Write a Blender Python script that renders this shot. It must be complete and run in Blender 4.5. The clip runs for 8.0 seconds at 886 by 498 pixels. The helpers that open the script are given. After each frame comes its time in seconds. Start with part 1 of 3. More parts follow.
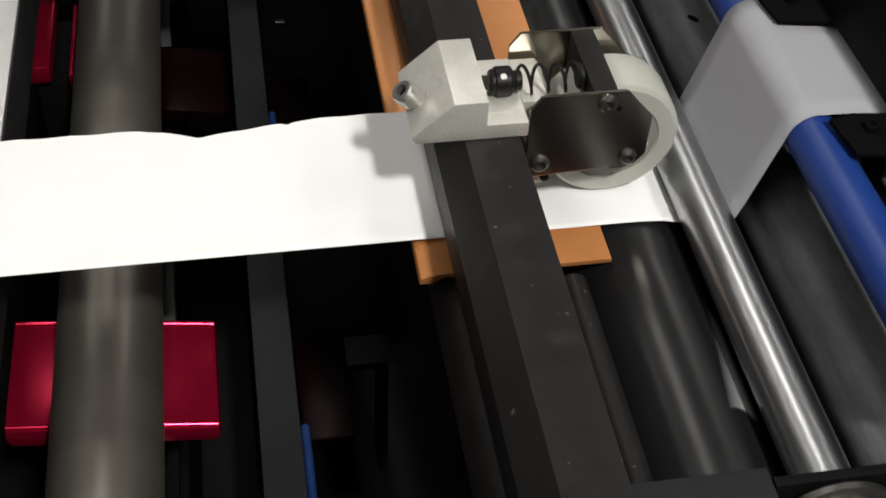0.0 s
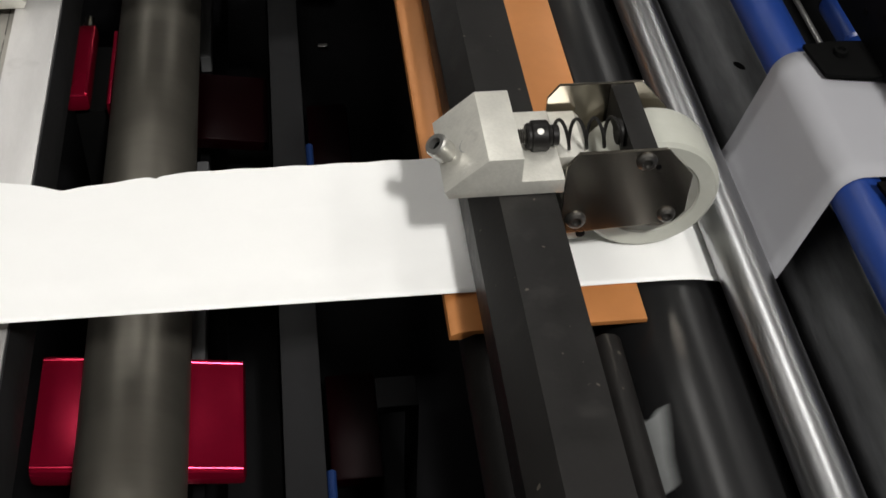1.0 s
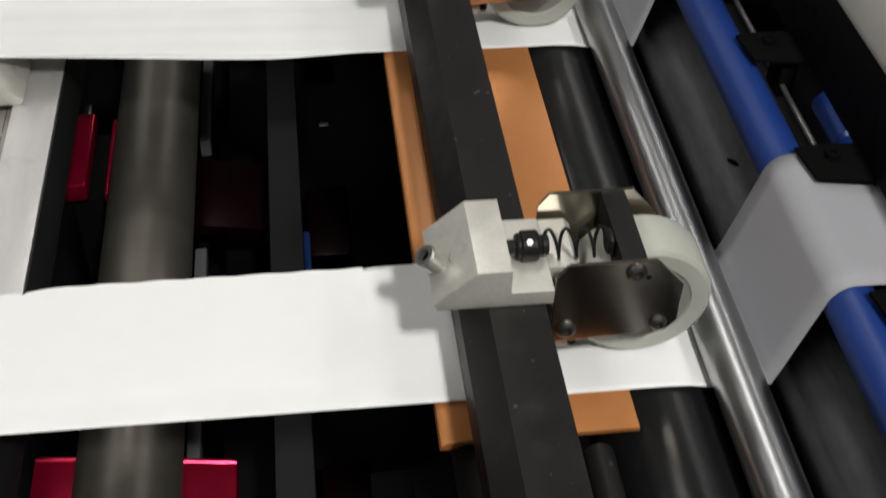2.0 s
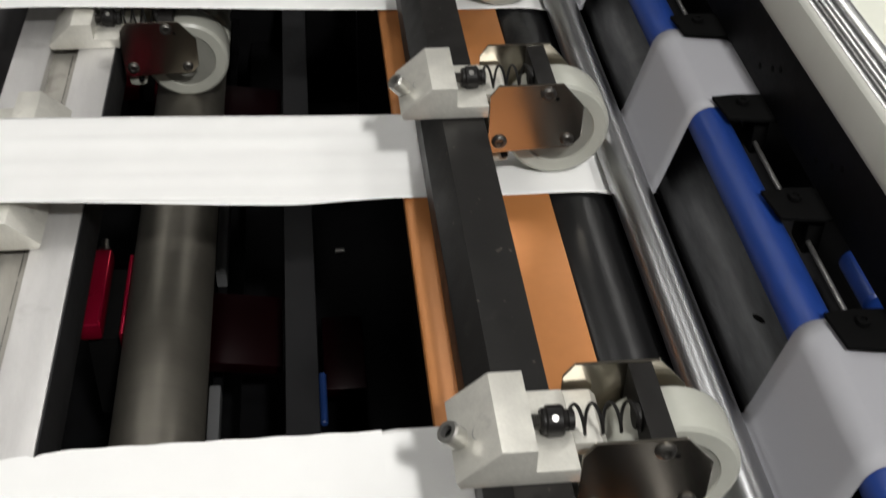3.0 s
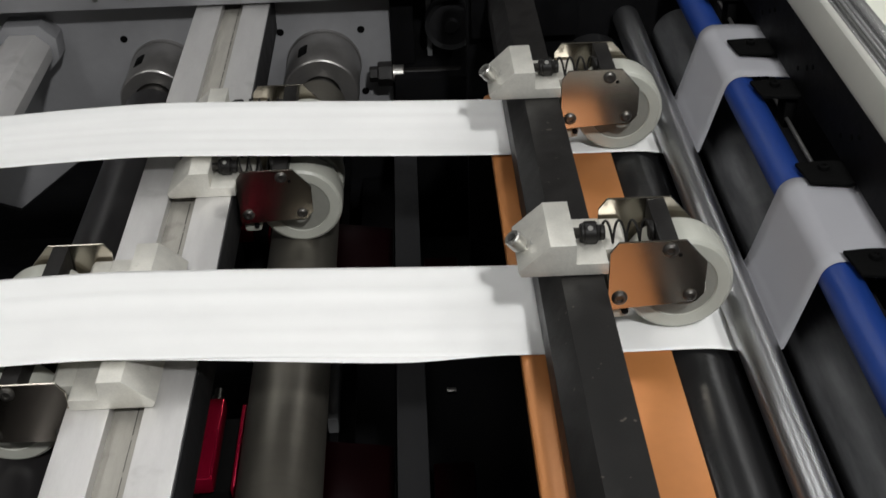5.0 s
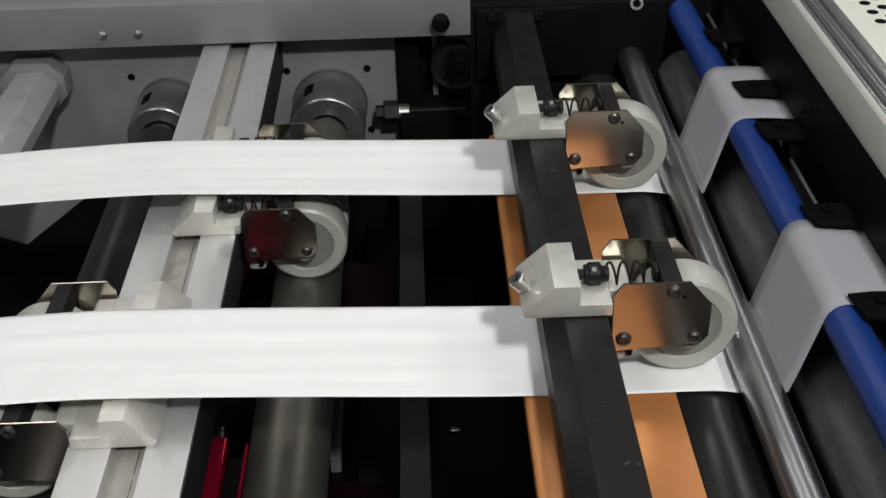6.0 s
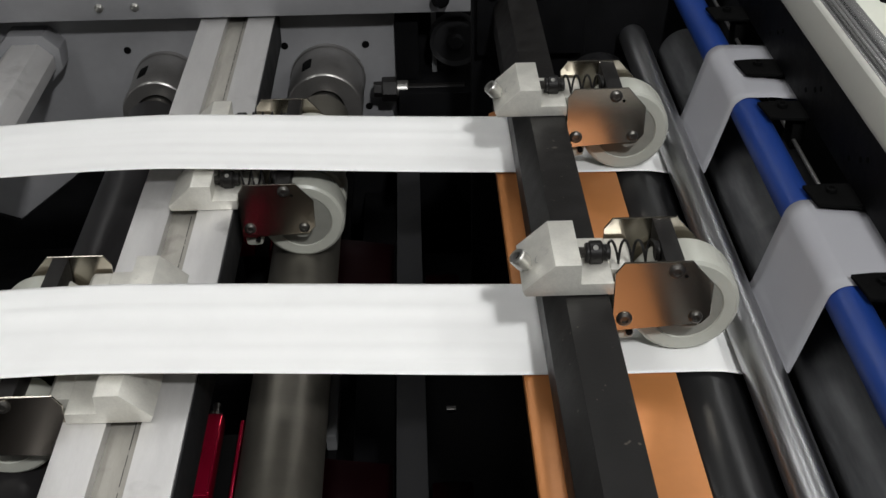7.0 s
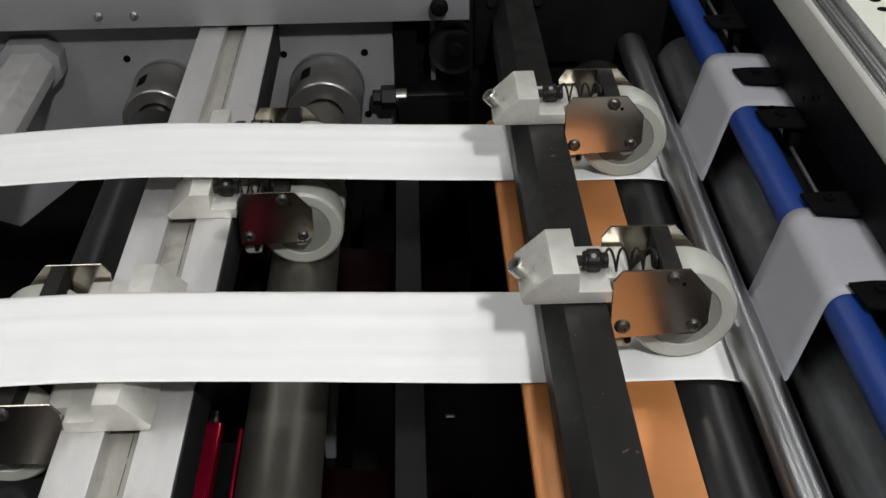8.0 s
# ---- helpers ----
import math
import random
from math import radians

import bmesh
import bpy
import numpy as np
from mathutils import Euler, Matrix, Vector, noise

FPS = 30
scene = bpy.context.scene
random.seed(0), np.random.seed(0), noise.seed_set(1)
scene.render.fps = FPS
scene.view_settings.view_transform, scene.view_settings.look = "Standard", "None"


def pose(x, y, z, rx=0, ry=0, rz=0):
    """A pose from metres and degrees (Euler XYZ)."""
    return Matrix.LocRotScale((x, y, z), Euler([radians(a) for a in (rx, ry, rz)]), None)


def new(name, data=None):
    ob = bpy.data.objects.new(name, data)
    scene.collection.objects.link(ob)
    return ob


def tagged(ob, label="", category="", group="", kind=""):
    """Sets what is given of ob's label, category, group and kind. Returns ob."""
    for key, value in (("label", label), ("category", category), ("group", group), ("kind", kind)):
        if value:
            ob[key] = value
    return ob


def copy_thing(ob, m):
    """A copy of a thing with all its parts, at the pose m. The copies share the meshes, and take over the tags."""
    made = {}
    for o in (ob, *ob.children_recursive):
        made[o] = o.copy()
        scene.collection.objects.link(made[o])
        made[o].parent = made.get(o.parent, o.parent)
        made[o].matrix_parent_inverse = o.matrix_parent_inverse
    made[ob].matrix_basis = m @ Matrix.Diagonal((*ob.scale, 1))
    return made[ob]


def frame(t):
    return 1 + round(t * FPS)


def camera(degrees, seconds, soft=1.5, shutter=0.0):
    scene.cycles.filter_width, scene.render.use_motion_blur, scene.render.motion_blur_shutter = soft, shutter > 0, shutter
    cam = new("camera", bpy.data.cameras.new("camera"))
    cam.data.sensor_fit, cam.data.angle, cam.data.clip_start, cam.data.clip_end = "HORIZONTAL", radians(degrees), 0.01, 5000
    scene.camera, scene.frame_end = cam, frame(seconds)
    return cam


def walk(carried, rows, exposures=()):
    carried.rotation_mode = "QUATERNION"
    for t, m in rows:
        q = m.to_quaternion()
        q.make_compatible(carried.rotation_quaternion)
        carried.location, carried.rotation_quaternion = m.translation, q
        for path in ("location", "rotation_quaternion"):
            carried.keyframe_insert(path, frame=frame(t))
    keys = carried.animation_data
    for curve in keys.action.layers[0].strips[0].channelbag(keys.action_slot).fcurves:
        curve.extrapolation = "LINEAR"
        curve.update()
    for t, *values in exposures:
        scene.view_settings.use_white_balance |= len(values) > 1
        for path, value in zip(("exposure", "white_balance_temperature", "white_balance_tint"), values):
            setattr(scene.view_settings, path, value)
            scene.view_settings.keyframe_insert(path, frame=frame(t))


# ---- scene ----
cam = camera(39.12, 8.0, soft=1.5, shutter=0.5)
PATH = [
    (0, pose(-0.1174, -0.5464, 0.4956, 44.693, -2.133, -9.328)),
    (0.5, pose(-0.1135, -0.5293, 0.5014, 44.749, -1.861, -8.070)),
    (1, pose(-0.1061, -0.5150, 0.5042, 44.890, -1.772, -6.870)),
    (1.2, pose(-0.0965, -0.5115, 0.5088, 44.684, -1.499, -6.249)),
    (2.3, pose(-0.0917, -0.4806, 0.5336, 48.804, -1.260, -6.826)),
    (2.5, pose(-0.0919, -0.4723, 0.5385, 49.704, -1.292, -6.811)),
    (2.8, pose(-0.0919, -0.4545, 0.5476, 50.539, -1.277, -6.515)),
    (3, pose(-0.0953, -0.4493, 0.5523, 51.414, -1.338, -6.010)),
    (3.3, pose(-0.0929, -0.4381, 0.5562, 52.352, -0.996, -5.583)),
    (3.5, pose(-0.0936, -0.4241, 0.5557, 52.230, -0.714, -5.548)),
    (3.8, pose(-0.0944, -0.4167, 0.5574, 53.092, -0.856, -4.138)),
    (4, pose(-0.1038, -0.4116, 0.5625, 53.857, -0.801, -2.677)),
    (4.2, pose(-0.1106, -0.4161, 0.5673, 54.727, -0.232, -2.131)),
    (4.5, pose(-0.1161, -0.4087, 0.5662, 54.530, 0.032, -2.192)),
    (4.7, pose(-0.1119, -0.4089, 0.5691, 55.471, 0.213, -1.711)),
    (5, pose(-0.1013, -0.4061, 0.5693, 56.382, 1.570, -2.159)),
    (5.2, pose(-0.0989, -0.4077, 0.5715, 56.942, 1.368, -2.164)),
    (6.3, pose(-0.1004, -0.4015, 0.5704, 58.131, 1.454, -1.677)),
    (6.5, pose(-0.1031, -0.3999, 0.5675, 57.976, 1.111, -1.824)),
    (7, pose(-0.1045, -0.3971, 0.5645, 57.142, 0.804, -1.697)),
    (7.5, pose(-0.1024, -0.3982, 0.5647, 57.138, 1.025, -1.743)),
    (8, pose(-0.1030, -0.3978, 0.5656, 57.485, 0.838, -1.716)),
]
walk(cam, PATH, exposures=[(0.0, 0.06, 6640, 10), (0.6, 0.05, 6640, 10), (1.0, -0.03, 6620, 10), (2.4, -0.16, 6560, 10), (3.0, 0.03, 6550, 10), (3.5, 0.22, 6520, 10), (4.0, 0.16, 6460, 10), (4.5, 0.02, 6410, 10), (6.5, 0.0, 6360, 10), (8.0, -0.01, 6340, 10)])

# ---------------- world and light ----------------
world = bpy.data.worlds.new("hall_air")
world.use_nodes = True
scene.world = world
world.node_tree.nodes["Background"].inputs[0].default_value = (0.9, 0.95, 1.0, 1)
world.node_tree.nodes["Background"].inputs[1].default_value = 0.12


def tube_lamp(name, x, y, z, sx, sy, watts):
    data = bpy.data.lights.new(name, "AREA")
    data.shape, data.size, data.size_y, data.energy = "RECTANGLE", sx, sy, watts
    data.color = (1.0, 0.99, 0.965)
    ob = new(name, data)
    ob.matrix_basis = pose(x, y, z)
    return ob


LAMP_Z = 2.2
LAMPS = [(0.37, -1.55, 0.16, 0.24, 72), (-1.5, -0.4, 0.4, 2.6, 10), (1.7, -0.4, 0.4, 2.6, 17), (-1.5, 3.0, 0.4, 2.6, 6), (1.7, 3.0, 0.4, 2.6, 9), (-0.15, 1.45, 0.4, 1.1, 8)]
for lx, ly, sx, sy, watts in LAMPS:
    tube_lamp("tube_light_glow", lx, ly, LAMP_Z - 0.06, sx, sy, watts)


# ---------------- materials ----------------
def material(name, colour, rough=0.5, metal=0.0, vary=0.12, scale=40.0, bump=0.05, stretch=(1, 1, 1), fine=8.0, coat=0.0, spec=0.5, dirt=None, dirt_amount=0.0, chips=None):
    """A surface with variation at two scales, stretched along an axis for brushed or worn looks."""
    m = bpy.data.materials.new(name)
    m.use_nodes = True
    n, l = m.node_tree.nodes, m.node_tree.links
    b = n["Principled BSDF"]
    tc = n.new("ShaderNodeTexCoord")
    mp = n.new("ShaderNodeMapping")
    mp.inputs["Scale"].default_value = stretch
    l.new(tc.outputs["Object"], mp.inputs["Vector"])
    n1 = n.new("ShaderNodeTexNoise")
    n1.inputs["Scale"].default_value, n1.inputs["Detail"].default_value = scale, 5
    n2 = n.new("ShaderNodeTexNoise")
    n2.inputs["Scale"].default_value, n2.inputs["Detail"].default_value = scale * fine, 3
    l.new(mp.outputs[0], n1.inputs["Vector"])
    l.new(mp.outputs[0], n2.inputs["Vector"])
    add = n.new("ShaderNodeMath")
    add.operation = "MULTIPLY_ADD"
    add.inputs[1].default_value = 0.35
    l.new(n2.outputs["Fac"], add.inputs[0])
    l.new(n1.outputs["Fac"], add.inputs[2])
    ramp = n.new("ShaderNodeMapRange")
    ramp.inputs["From Min"].default_value, ramp.inputs["From Max"].default_value = 0.42, 0.92
    ramp.inputs["To Min"].default_value, ramp.inputs["To Max"].default_value = 1 - vary, 1 + vary
    l.new(add.outputs[0], ramp.inputs["Value"])
    mul = n.new("ShaderNodeVectorMath")
    mul.operation = "SCALE"
    mul.inputs[0].default_value = colour
    l.new(ramp.outputs[0], mul.inputs["Scale"])
    out = mul.outputs[0]
    if dirt:
        n3 = n.new("ShaderNodeTexNoise")
        n3.inputs["Scale"].default_value, n3.inputs["Detail"].default_value = scale * 0.7, 9
        l.new(tc.outputs["Object"], n3.inputs["Vector"])
        r3 = n.new("ShaderNodeMapRange")
        r3.inputs["From Min"].default_value, r3.inputs["From Max"].default_value = 0.62, 0.74
        r3.inputs["To Max"].default_value = dirt_amount
        l.new(n3.outputs["Fac"], r3.inputs["Value"])
        mix = n.new("ShaderNodeMix")
        mix.data_type = "RGBA"
        l.new(r3.outputs[0], mix.inputs[0])
        l.new(out, mix.inputs[6])
        mix.inputs[7].default_value = (*dirt, 1)
        out = mix.outputs[2]
    if chips:                                            # small scattered chips down to bare metal
        n4 = n.new("ShaderNodeTexNoise")
        n4.inputs["Scale"].default_value, n4.inputs["Detail"].default_value = 150, 1.5
        l.new(tc.outputs["Object"], n4.inputs["Vector"])
        r4 = n.new("ShaderNodeMapRange")
        r4.inputs["From Min"].default_value, r4.inputs["From Max"].default_value = 0.735, 0.765
        l.new(n4.outputs["Fac"], r4.inputs["Value"])
        mix = n.new("ShaderNodeMix")
        mix.data_type = "RGBA"
        l.new(r4.outputs[0], mix.inputs[0])
        l.new(out, mix.inputs[6])
        mix.inputs[7].default_value = (*chips, 1)
        out = mix.outputs[2]
    l.new(out, b.inputs["Base Color"])
    rr = n.new("ShaderNodeMapRange")
    rr.inputs["From Min"].default_value, rr.inputs["From Max"].default_value = 0.42, 0.92
    rr.inputs["To Min"].default_value, rr.inputs["To Max"].default_value = max(0.02, rough * (0.97 if metal > 0.5 else 0.85)), min(1, rough * (1.03 if metal > 0.5 else 1.15))
    l.new(add.outputs[0], rr.inputs["Value"])
    l.new(rr.outputs[0], b.inputs["Roughness"])
    b.inputs["Metallic"].default_value = metal
    b.inputs["Specular IOR Level"].default_value = spec
    b.inputs["Coat Weight"].default_value = coat
    if bump:
        bp = n.new("ShaderNodeBump")
        bp.inputs["Strength"].default_value, bp.inputs["Distance"].default_value = bump, 0.002
        l.new(add.outputs[0], bp.inputs["Height"])
        l.new(bp.outputs[0], b.inputs["Normal"])
    return m


PAPER = material("paper", (0.86, 0.86, 0.85), 0.75, vary=0.015, scale=30, bump=0.02, fine=20)
# the same paper on the drape, greyed so the colour holds its shade
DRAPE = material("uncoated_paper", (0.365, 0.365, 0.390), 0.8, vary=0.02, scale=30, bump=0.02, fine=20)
ALU = material("cast_aluminium", (0.73, 0.715, 0.655), 0.45, 0.6, vary=0.10, scale=60, bump=0.16, dirt=(0.14, 0.13, 0.12), dirt_amount=0.45)
BEAM_ALU = material("satin_aluminium", (0.62, 0.61, 0.60), 0.42, 0.6, vary=0.05, scale=18, bump=0.05, stretch=(6, 1, 6), dirt=(0.16, 0.15, 0.14), dirt_amount=0.45)
# groove floor, darker and rougher than the flanges
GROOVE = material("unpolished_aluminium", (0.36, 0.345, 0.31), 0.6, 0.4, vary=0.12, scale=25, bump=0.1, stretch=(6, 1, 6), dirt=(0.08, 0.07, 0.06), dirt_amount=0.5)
BLACK_BAR = material("blackened_steel", (0.0098, 0.0090, 0.0086), 0.48, 0.0, spec=0.20, vary=0.18, scale=50, bump=0.08, dirt=(0.16, 0.15, 0.14), dirt_amount=0.05)
WORN_BAR = material("chipped_blackened_steel", (0.0098, 0.0090, 0.0086), 0.48, 0.0, spec=0.20, vary=0.22, scale=50, bump=0.08, dirt=(0.16, 0.15, 0.14), dirt_amount=0.05, chips=(0.075, 0.066, 0.055))
BLACK = material("black_paint", (0.0045, 0.0045, 0.005), 0.6, spec=0.07, vary=0.25, scale=40, bump=0.05)
DARK = material("dark_grey_paint", (0.013, 0.013, 0.014), 0.6, spec=0.2, vary=0.2, scale=20, bump=0.05)
ORANGE = material("orange_anodised", (0.50, 0.20, 0.062), 0.36, 0.35, vary=0.07, scale=12, bump=0.01, dirt=(0.40, 0.16, 0.055), dirt_amount=0.25)
RUBBER = material("black_rubber", (0.011, 0.011, 0.0115), 0.29, spec=0.30, vary=0.25, scale=14, bump=0.04, stretch=(1, 0.15, 1))
CHROME = material("chrome", (0.43, 0.435, 0.445), 0.33, 1.0, vary=0.008, scale=50, bump=0.0, stretch=(1, 0.1, 1))
PLATE = material("polished_sheet_steel", (0.47, 0.43, 0.37), 0.20, 1.0, vary=0.015, scale=60, bump=0.0)
WHEEL = material("milky_urethane", (0.42, 0.423, 0.375), 0.36, vary=0.05, scale=30, bump=0.03)
HUB = material("pale_hub", (0.22, 0.22, 0.195), 0.5, 0.0, vary=0.1, scale=60)
SCREW = material("zinc_screw", (0.46, 0.455, 0.43), 0.34, 0.9, vary=0.1, scale=200)
DARK_SCREW = material("dark_screw", (0.105, 0.10, 0.093), 0.36, 0.85, vary=0.1, scale=200)
HOLE = material("hole_black", (0.004, 0.004, 0.004), 0.8, vary=0.1, bump=0, spec=0.05)
BLUE = material("blue_sleeve", (0.010, 0.040, 0.21), 0.42, vary=0.14, scale=16, bump=0.04, stretch=(1, 0.4, 1))
GREY_ROLLER = material("worn_grey_roller", (0.112, 0.114, 0.118), 0.48, 0.1, spec=0.28, vary=0.4, scale=24, bump=0.12, stretch=(1.5, 0.25, 1.5), dirt=(0.22, 0.22, 0.22), dirt_amount=0.35)
STEEL_ROLLER = material("steel_roller", (0.162, 0.151, 0.128), 0.42, 0.75, vary=0.10, scale=9, bump=0.0, stretch=(0.3, 3.0, 0.3), fine=4)
DARK_ROLLER = material("dark_roller", (0.035, 0.033, 0.034), 0.36, 0.5, vary=0.2, scale=9, bump=0.0, stretch=(3.0, 0.3, 3.0), fine=4)
RED = material("red_anodised", (0.40, 0.0045, 0.036), 0.24, 0.7, vary=0.06, scale=30, bump=0.02)
# RED darkened almost to black, for the shade deep under the rollers
SHADED_RED = material("deep_red_anodised", (0.006, 0.0002, 0.0008), 0.35, 0.3, spec=0.1, vary=0.1, scale=30, bump=0.02)
FRAME = material("grey_machine_paint", (0.265, 0.265, 0.275), 0.48, 0.15, vary=0.07, scale=12, bump=0.05, dirt=(0.18, 0.18, 0.18), dirt_amount=0.35)
COLLAR = material("turned_steel", (0.30, 0.29, 0.28), 0.32, 0.8, vary=0.1, scale=40, bump=0.0)
CREAM = material("cream_paint", (0.74, 0.75, 0.66), 0.4, vary=0.03, scale=20, bump=0.02)
# cream darkened for the cover's steep face, its shade mixed into the colour
COVER_CREAM = material("dull_cream_paint", (0.45, 0.45, 0.412), 0.42, vary=0.04, scale=20, bump=0.02)
EXTRUSION = material("aluminium_extrusion", (0.72, 0.72, 0.72), 0.22, 0.9, vary=0.06, scale=30, bump=0.02, stretch=(8, 0.5, 8))
TAG = material("grey_tape", (0.27, 0.28, 0.28), 0.6, vary=0.1, scale=60)
PALE = material("pale_grey_paint", (0.14, 0.142, 0.145), 0.5, vary=0.1, scale=20)
FLOOR = material("concrete_floor", (0.30, 0.30, 0.29), 0.6, vary=0.15, scale=3)
WALL = material("white_hall_wall", (0.62, 0.62, 0.60), 0.8, vary=0.05, scale=2, bump=0)
CEILING = material("hall_ceiling", (0.42, 0.42, 0.42), 0.8, vary=0.08, scale=2, bump=0)
BLUE_TAPE = material("blue_cable", (0.006, 0.026, 0.11), 0.5, vary=0.1, scale=60)
GLOW = bpy.data.materials.new("lamp_tube")
GLOW.use_nodes = True
GLOW.node_tree.nodes["Principled BSDF"].inputs["Emission Color"].default_value = (1, 0.98, 0.94, 1)
GLOW.node_tree.nodes["Principled BSDF"].inputs["Emission Strength"].default_value = 9.0


# ---------------- shapes ----------------
def link(name, bm, mat, parent=None, label="", m=None, smooth=True, angle=24):
    bmesh.ops.recalc_face_normals(bm, faces=bm.faces)
    me = bpy.data.meshes.new(name)
    bm.to_mesh(me)
    bm.free()
    me.materials.append(mat)
    if smooth:
        me.shade_smooth()
        me.set_sharp_from_angle(angle=radians(angle))
    ob = new(name, me)
    if parent:
        ob.parent = parent
    if m is not None:
        ob.matrix_basis = m
    if label:
        ob["label"] = label
    return ob


def part(name, bm, mat, parent, label="", m=None, smooth=True):
    return link(name, bm, mat, parent, label, m, smooth)


def empty(name, label, category, m=None, group="", kind=""):
    ob = new(name)
    ob.empty_display_size = 0.02
    if m is not None:
        ob.matrix_basis = m
    return tagged(ob, label, category, group, kind)


def thing(name, bm, mat, label, category, group="", kind="", m=None):
    return tagged(link(name, bm, mat, m=m), label, category, group, kind)


def bevelled(bm, width, segments=2, angle=30):
    if width:
        edges = [e for e in bm.edges if len(e.link_faces) == 2 and e.calc_face_angle(0) > radians(angle)]
        bmesh.ops.bevel(bm, geom=edges, offset=width, segments=segments, affect="EDGES", profile=0.6)
    return bm


def box(x0, x1, y0, y1, z0, z1, bevel=0.001, bm=None):
    b = bmesh.new()
    bmesh.ops.create_cube(b, size=1, matrix=Matrix.LocRotScale(((x0 + x1) / 2, (y0 + y1) / 2, (z0 + z1) / 2), None, (x1 - x0, y1 - y0, z1 - z0)))
    bevelled(b, bevel)
    return merge(bm, b)


def merge(bm, other):
    if bm is None:
        return other
    me = bpy.data.meshes.new("tmp")
    other.to_mesh(me)
    other.free()
    bm.from_mesh(me)
    bpy.data.meshes.remove(me)
    return bm


def prism(profile, y0, y1, bevel=0.0008, bm=None):
    """A profile in x and z, pulled along y."""
    b = bmesh.new()
    front = [b.verts.new((x, y0, z)) for x, z in profile]
    back = [b.verts.new((x, y1, z)) for x, z in profile]
    b.faces.new(front)
    b.faces.new(back[::-1])
    for i in range(len(profile)):
        j = (i + 1) % len(profile)
        b.faces.new((front[i], back[i], back[j], front[j]))
    bmesh.ops.recalc_face_normals(b, faces=b.faces)
    bevelled(b, bevel)
    return merge(bm, b)


def lathe(profile, m=None, steps=48, bm=None):
    """Rings (radius, along) turned round the y axis; radius 0 closes an end."""
    b = bmesh.new()
    rings = []
    for r, a in profile:
        if r <= 0:
            rings.append([b.verts.new((0, a, 0))])
        else:
            rings.append([b.verts.new((r * math.cos(2 * math.pi * k / steps), a, r * math.sin(2 * math.pi * k / steps))) for k in range(steps)])
    for p, q in zip(rings, rings[1:]):
        for k in range(steps):
            j = (k + 1) % steps
            if len(p) == 1 and len(q) == 1:
                continue
            if len(p) == 1:
                b.faces.new((p[0], q[k], q[j]))
            elif len(q) == 1:
                b.faces.new((p[k], q[0], p[j]))
            else:
                b.faces.new((p[k], q[k], q[j], p[j]))
    if m is not None:
        b.transform(m)
    return merge(bm, b)


def rod(r, y0, y1, edge=0.001, steps=48, m=None, bm=None):
    return lathe([(0, y0), (r - edge, y0), (r, y0 + edge), (r, y1 - edge), (r - edge, y1), (0, y1)], m, steps, bm)


def along(x, y, z, dx, dy, dz):
    """The pose that turns the y axis into the given direction, at a place."""
    q = Vector((0, 1, 0)).rotation_difference(Vector((dx, dy, dz)).normalized())
    return Matrix.Translation((x, y, z)) @ q.to_matrix().to_4x4()


def socket_screw(r, length, shank, m, bm=None):
    """A cap screw with a hexagonal socket, its head ending at +y."""
    return lathe([(0, -shank), (r * 0.55, -shank), (r * 0.55, 0), (r * 0.94, 0), (r, length * 0.1), (r, length * 0.88), (r * 0.9, length), (r * 0.55, length), (r * 0.5, length * 0.45), (0, length * 0.45)], m, 24, bm)


def button_screw(r, h, m, bm=None):
    return lathe([(0, -0.001), (r, -0.001), (r, h * 0.2), (r * 0.9, h * 0.62), (r * 0.62, h), (r * 0.45, h), (r * 0.4, h * 0.4), (0, h * 0.4)], m, 24, bm)


def coil(r, wire, x0, x1, turns, y, z):
    """A helical spring along x."""
    b = bmesh.new()
    n, k = int(turns * 18), 6
    rings = []
    for i in range(n + 1):
        a = 2 * math.pi * turns * i / n
        c = Vector((x0 + (x1 - x0) * i / n, y + r * math.cos(a), z + r * math.sin(a)))
        u = Vector((0, math.cos(a), math.sin(a)))
        v = Vector((1, 0, 0))
        rings.append([b.verts.new(c + (u * math.cos(2 * math.pi * j / k) + v * math.sin(2 * math.pi * j / k)) * wire) for j in range(k)])
    for p, q in zip(rings, rings[1:]):
        for j in range(k):
            b.faces.new((p[j], q[j], q[(j + 1) % k], p[(j + 1) % k]))
    b.faces.new(rings[0][::-1])
    b.faces.new(rings[-1])
    return b


# ---------------- the hall ----------------
thing("floor", box(-6, 6, -6, 8, -1.0, -0.9, 0), FLOOR, "grey concrete floor of the hall under the machine", "floor", kind="structure")
thing("wall_north", box(-6, 6, 8, 8.2, -0.9, 3, 0), WALL, "plain white hall wall far behind the machine", "wall", kind="structure")
thing("wall_south", box(-6, 6, -6.2, -6, -0.9, 3, 0), WALL, "plain white hall wall behind the camera", "wall", kind="structure")
thing("wall_west", box(-6.2, -6, -6, 8, -0.9, 3, 0), WALL, "plain white hall wall beside the machine", "wall", kind="structure")
thing("wall_east", box(6, 6.2, -6, 8, -0.9, 3, 0), WALL, "plain white hall wall beyond the delivery table", "wall", kind="structure")
thing("ceiling", box(-6, 6, -6, 8, 3.0, 3.1, 0), CEILING, "plain grey hall ceiling", "ceiling", kind="structure")
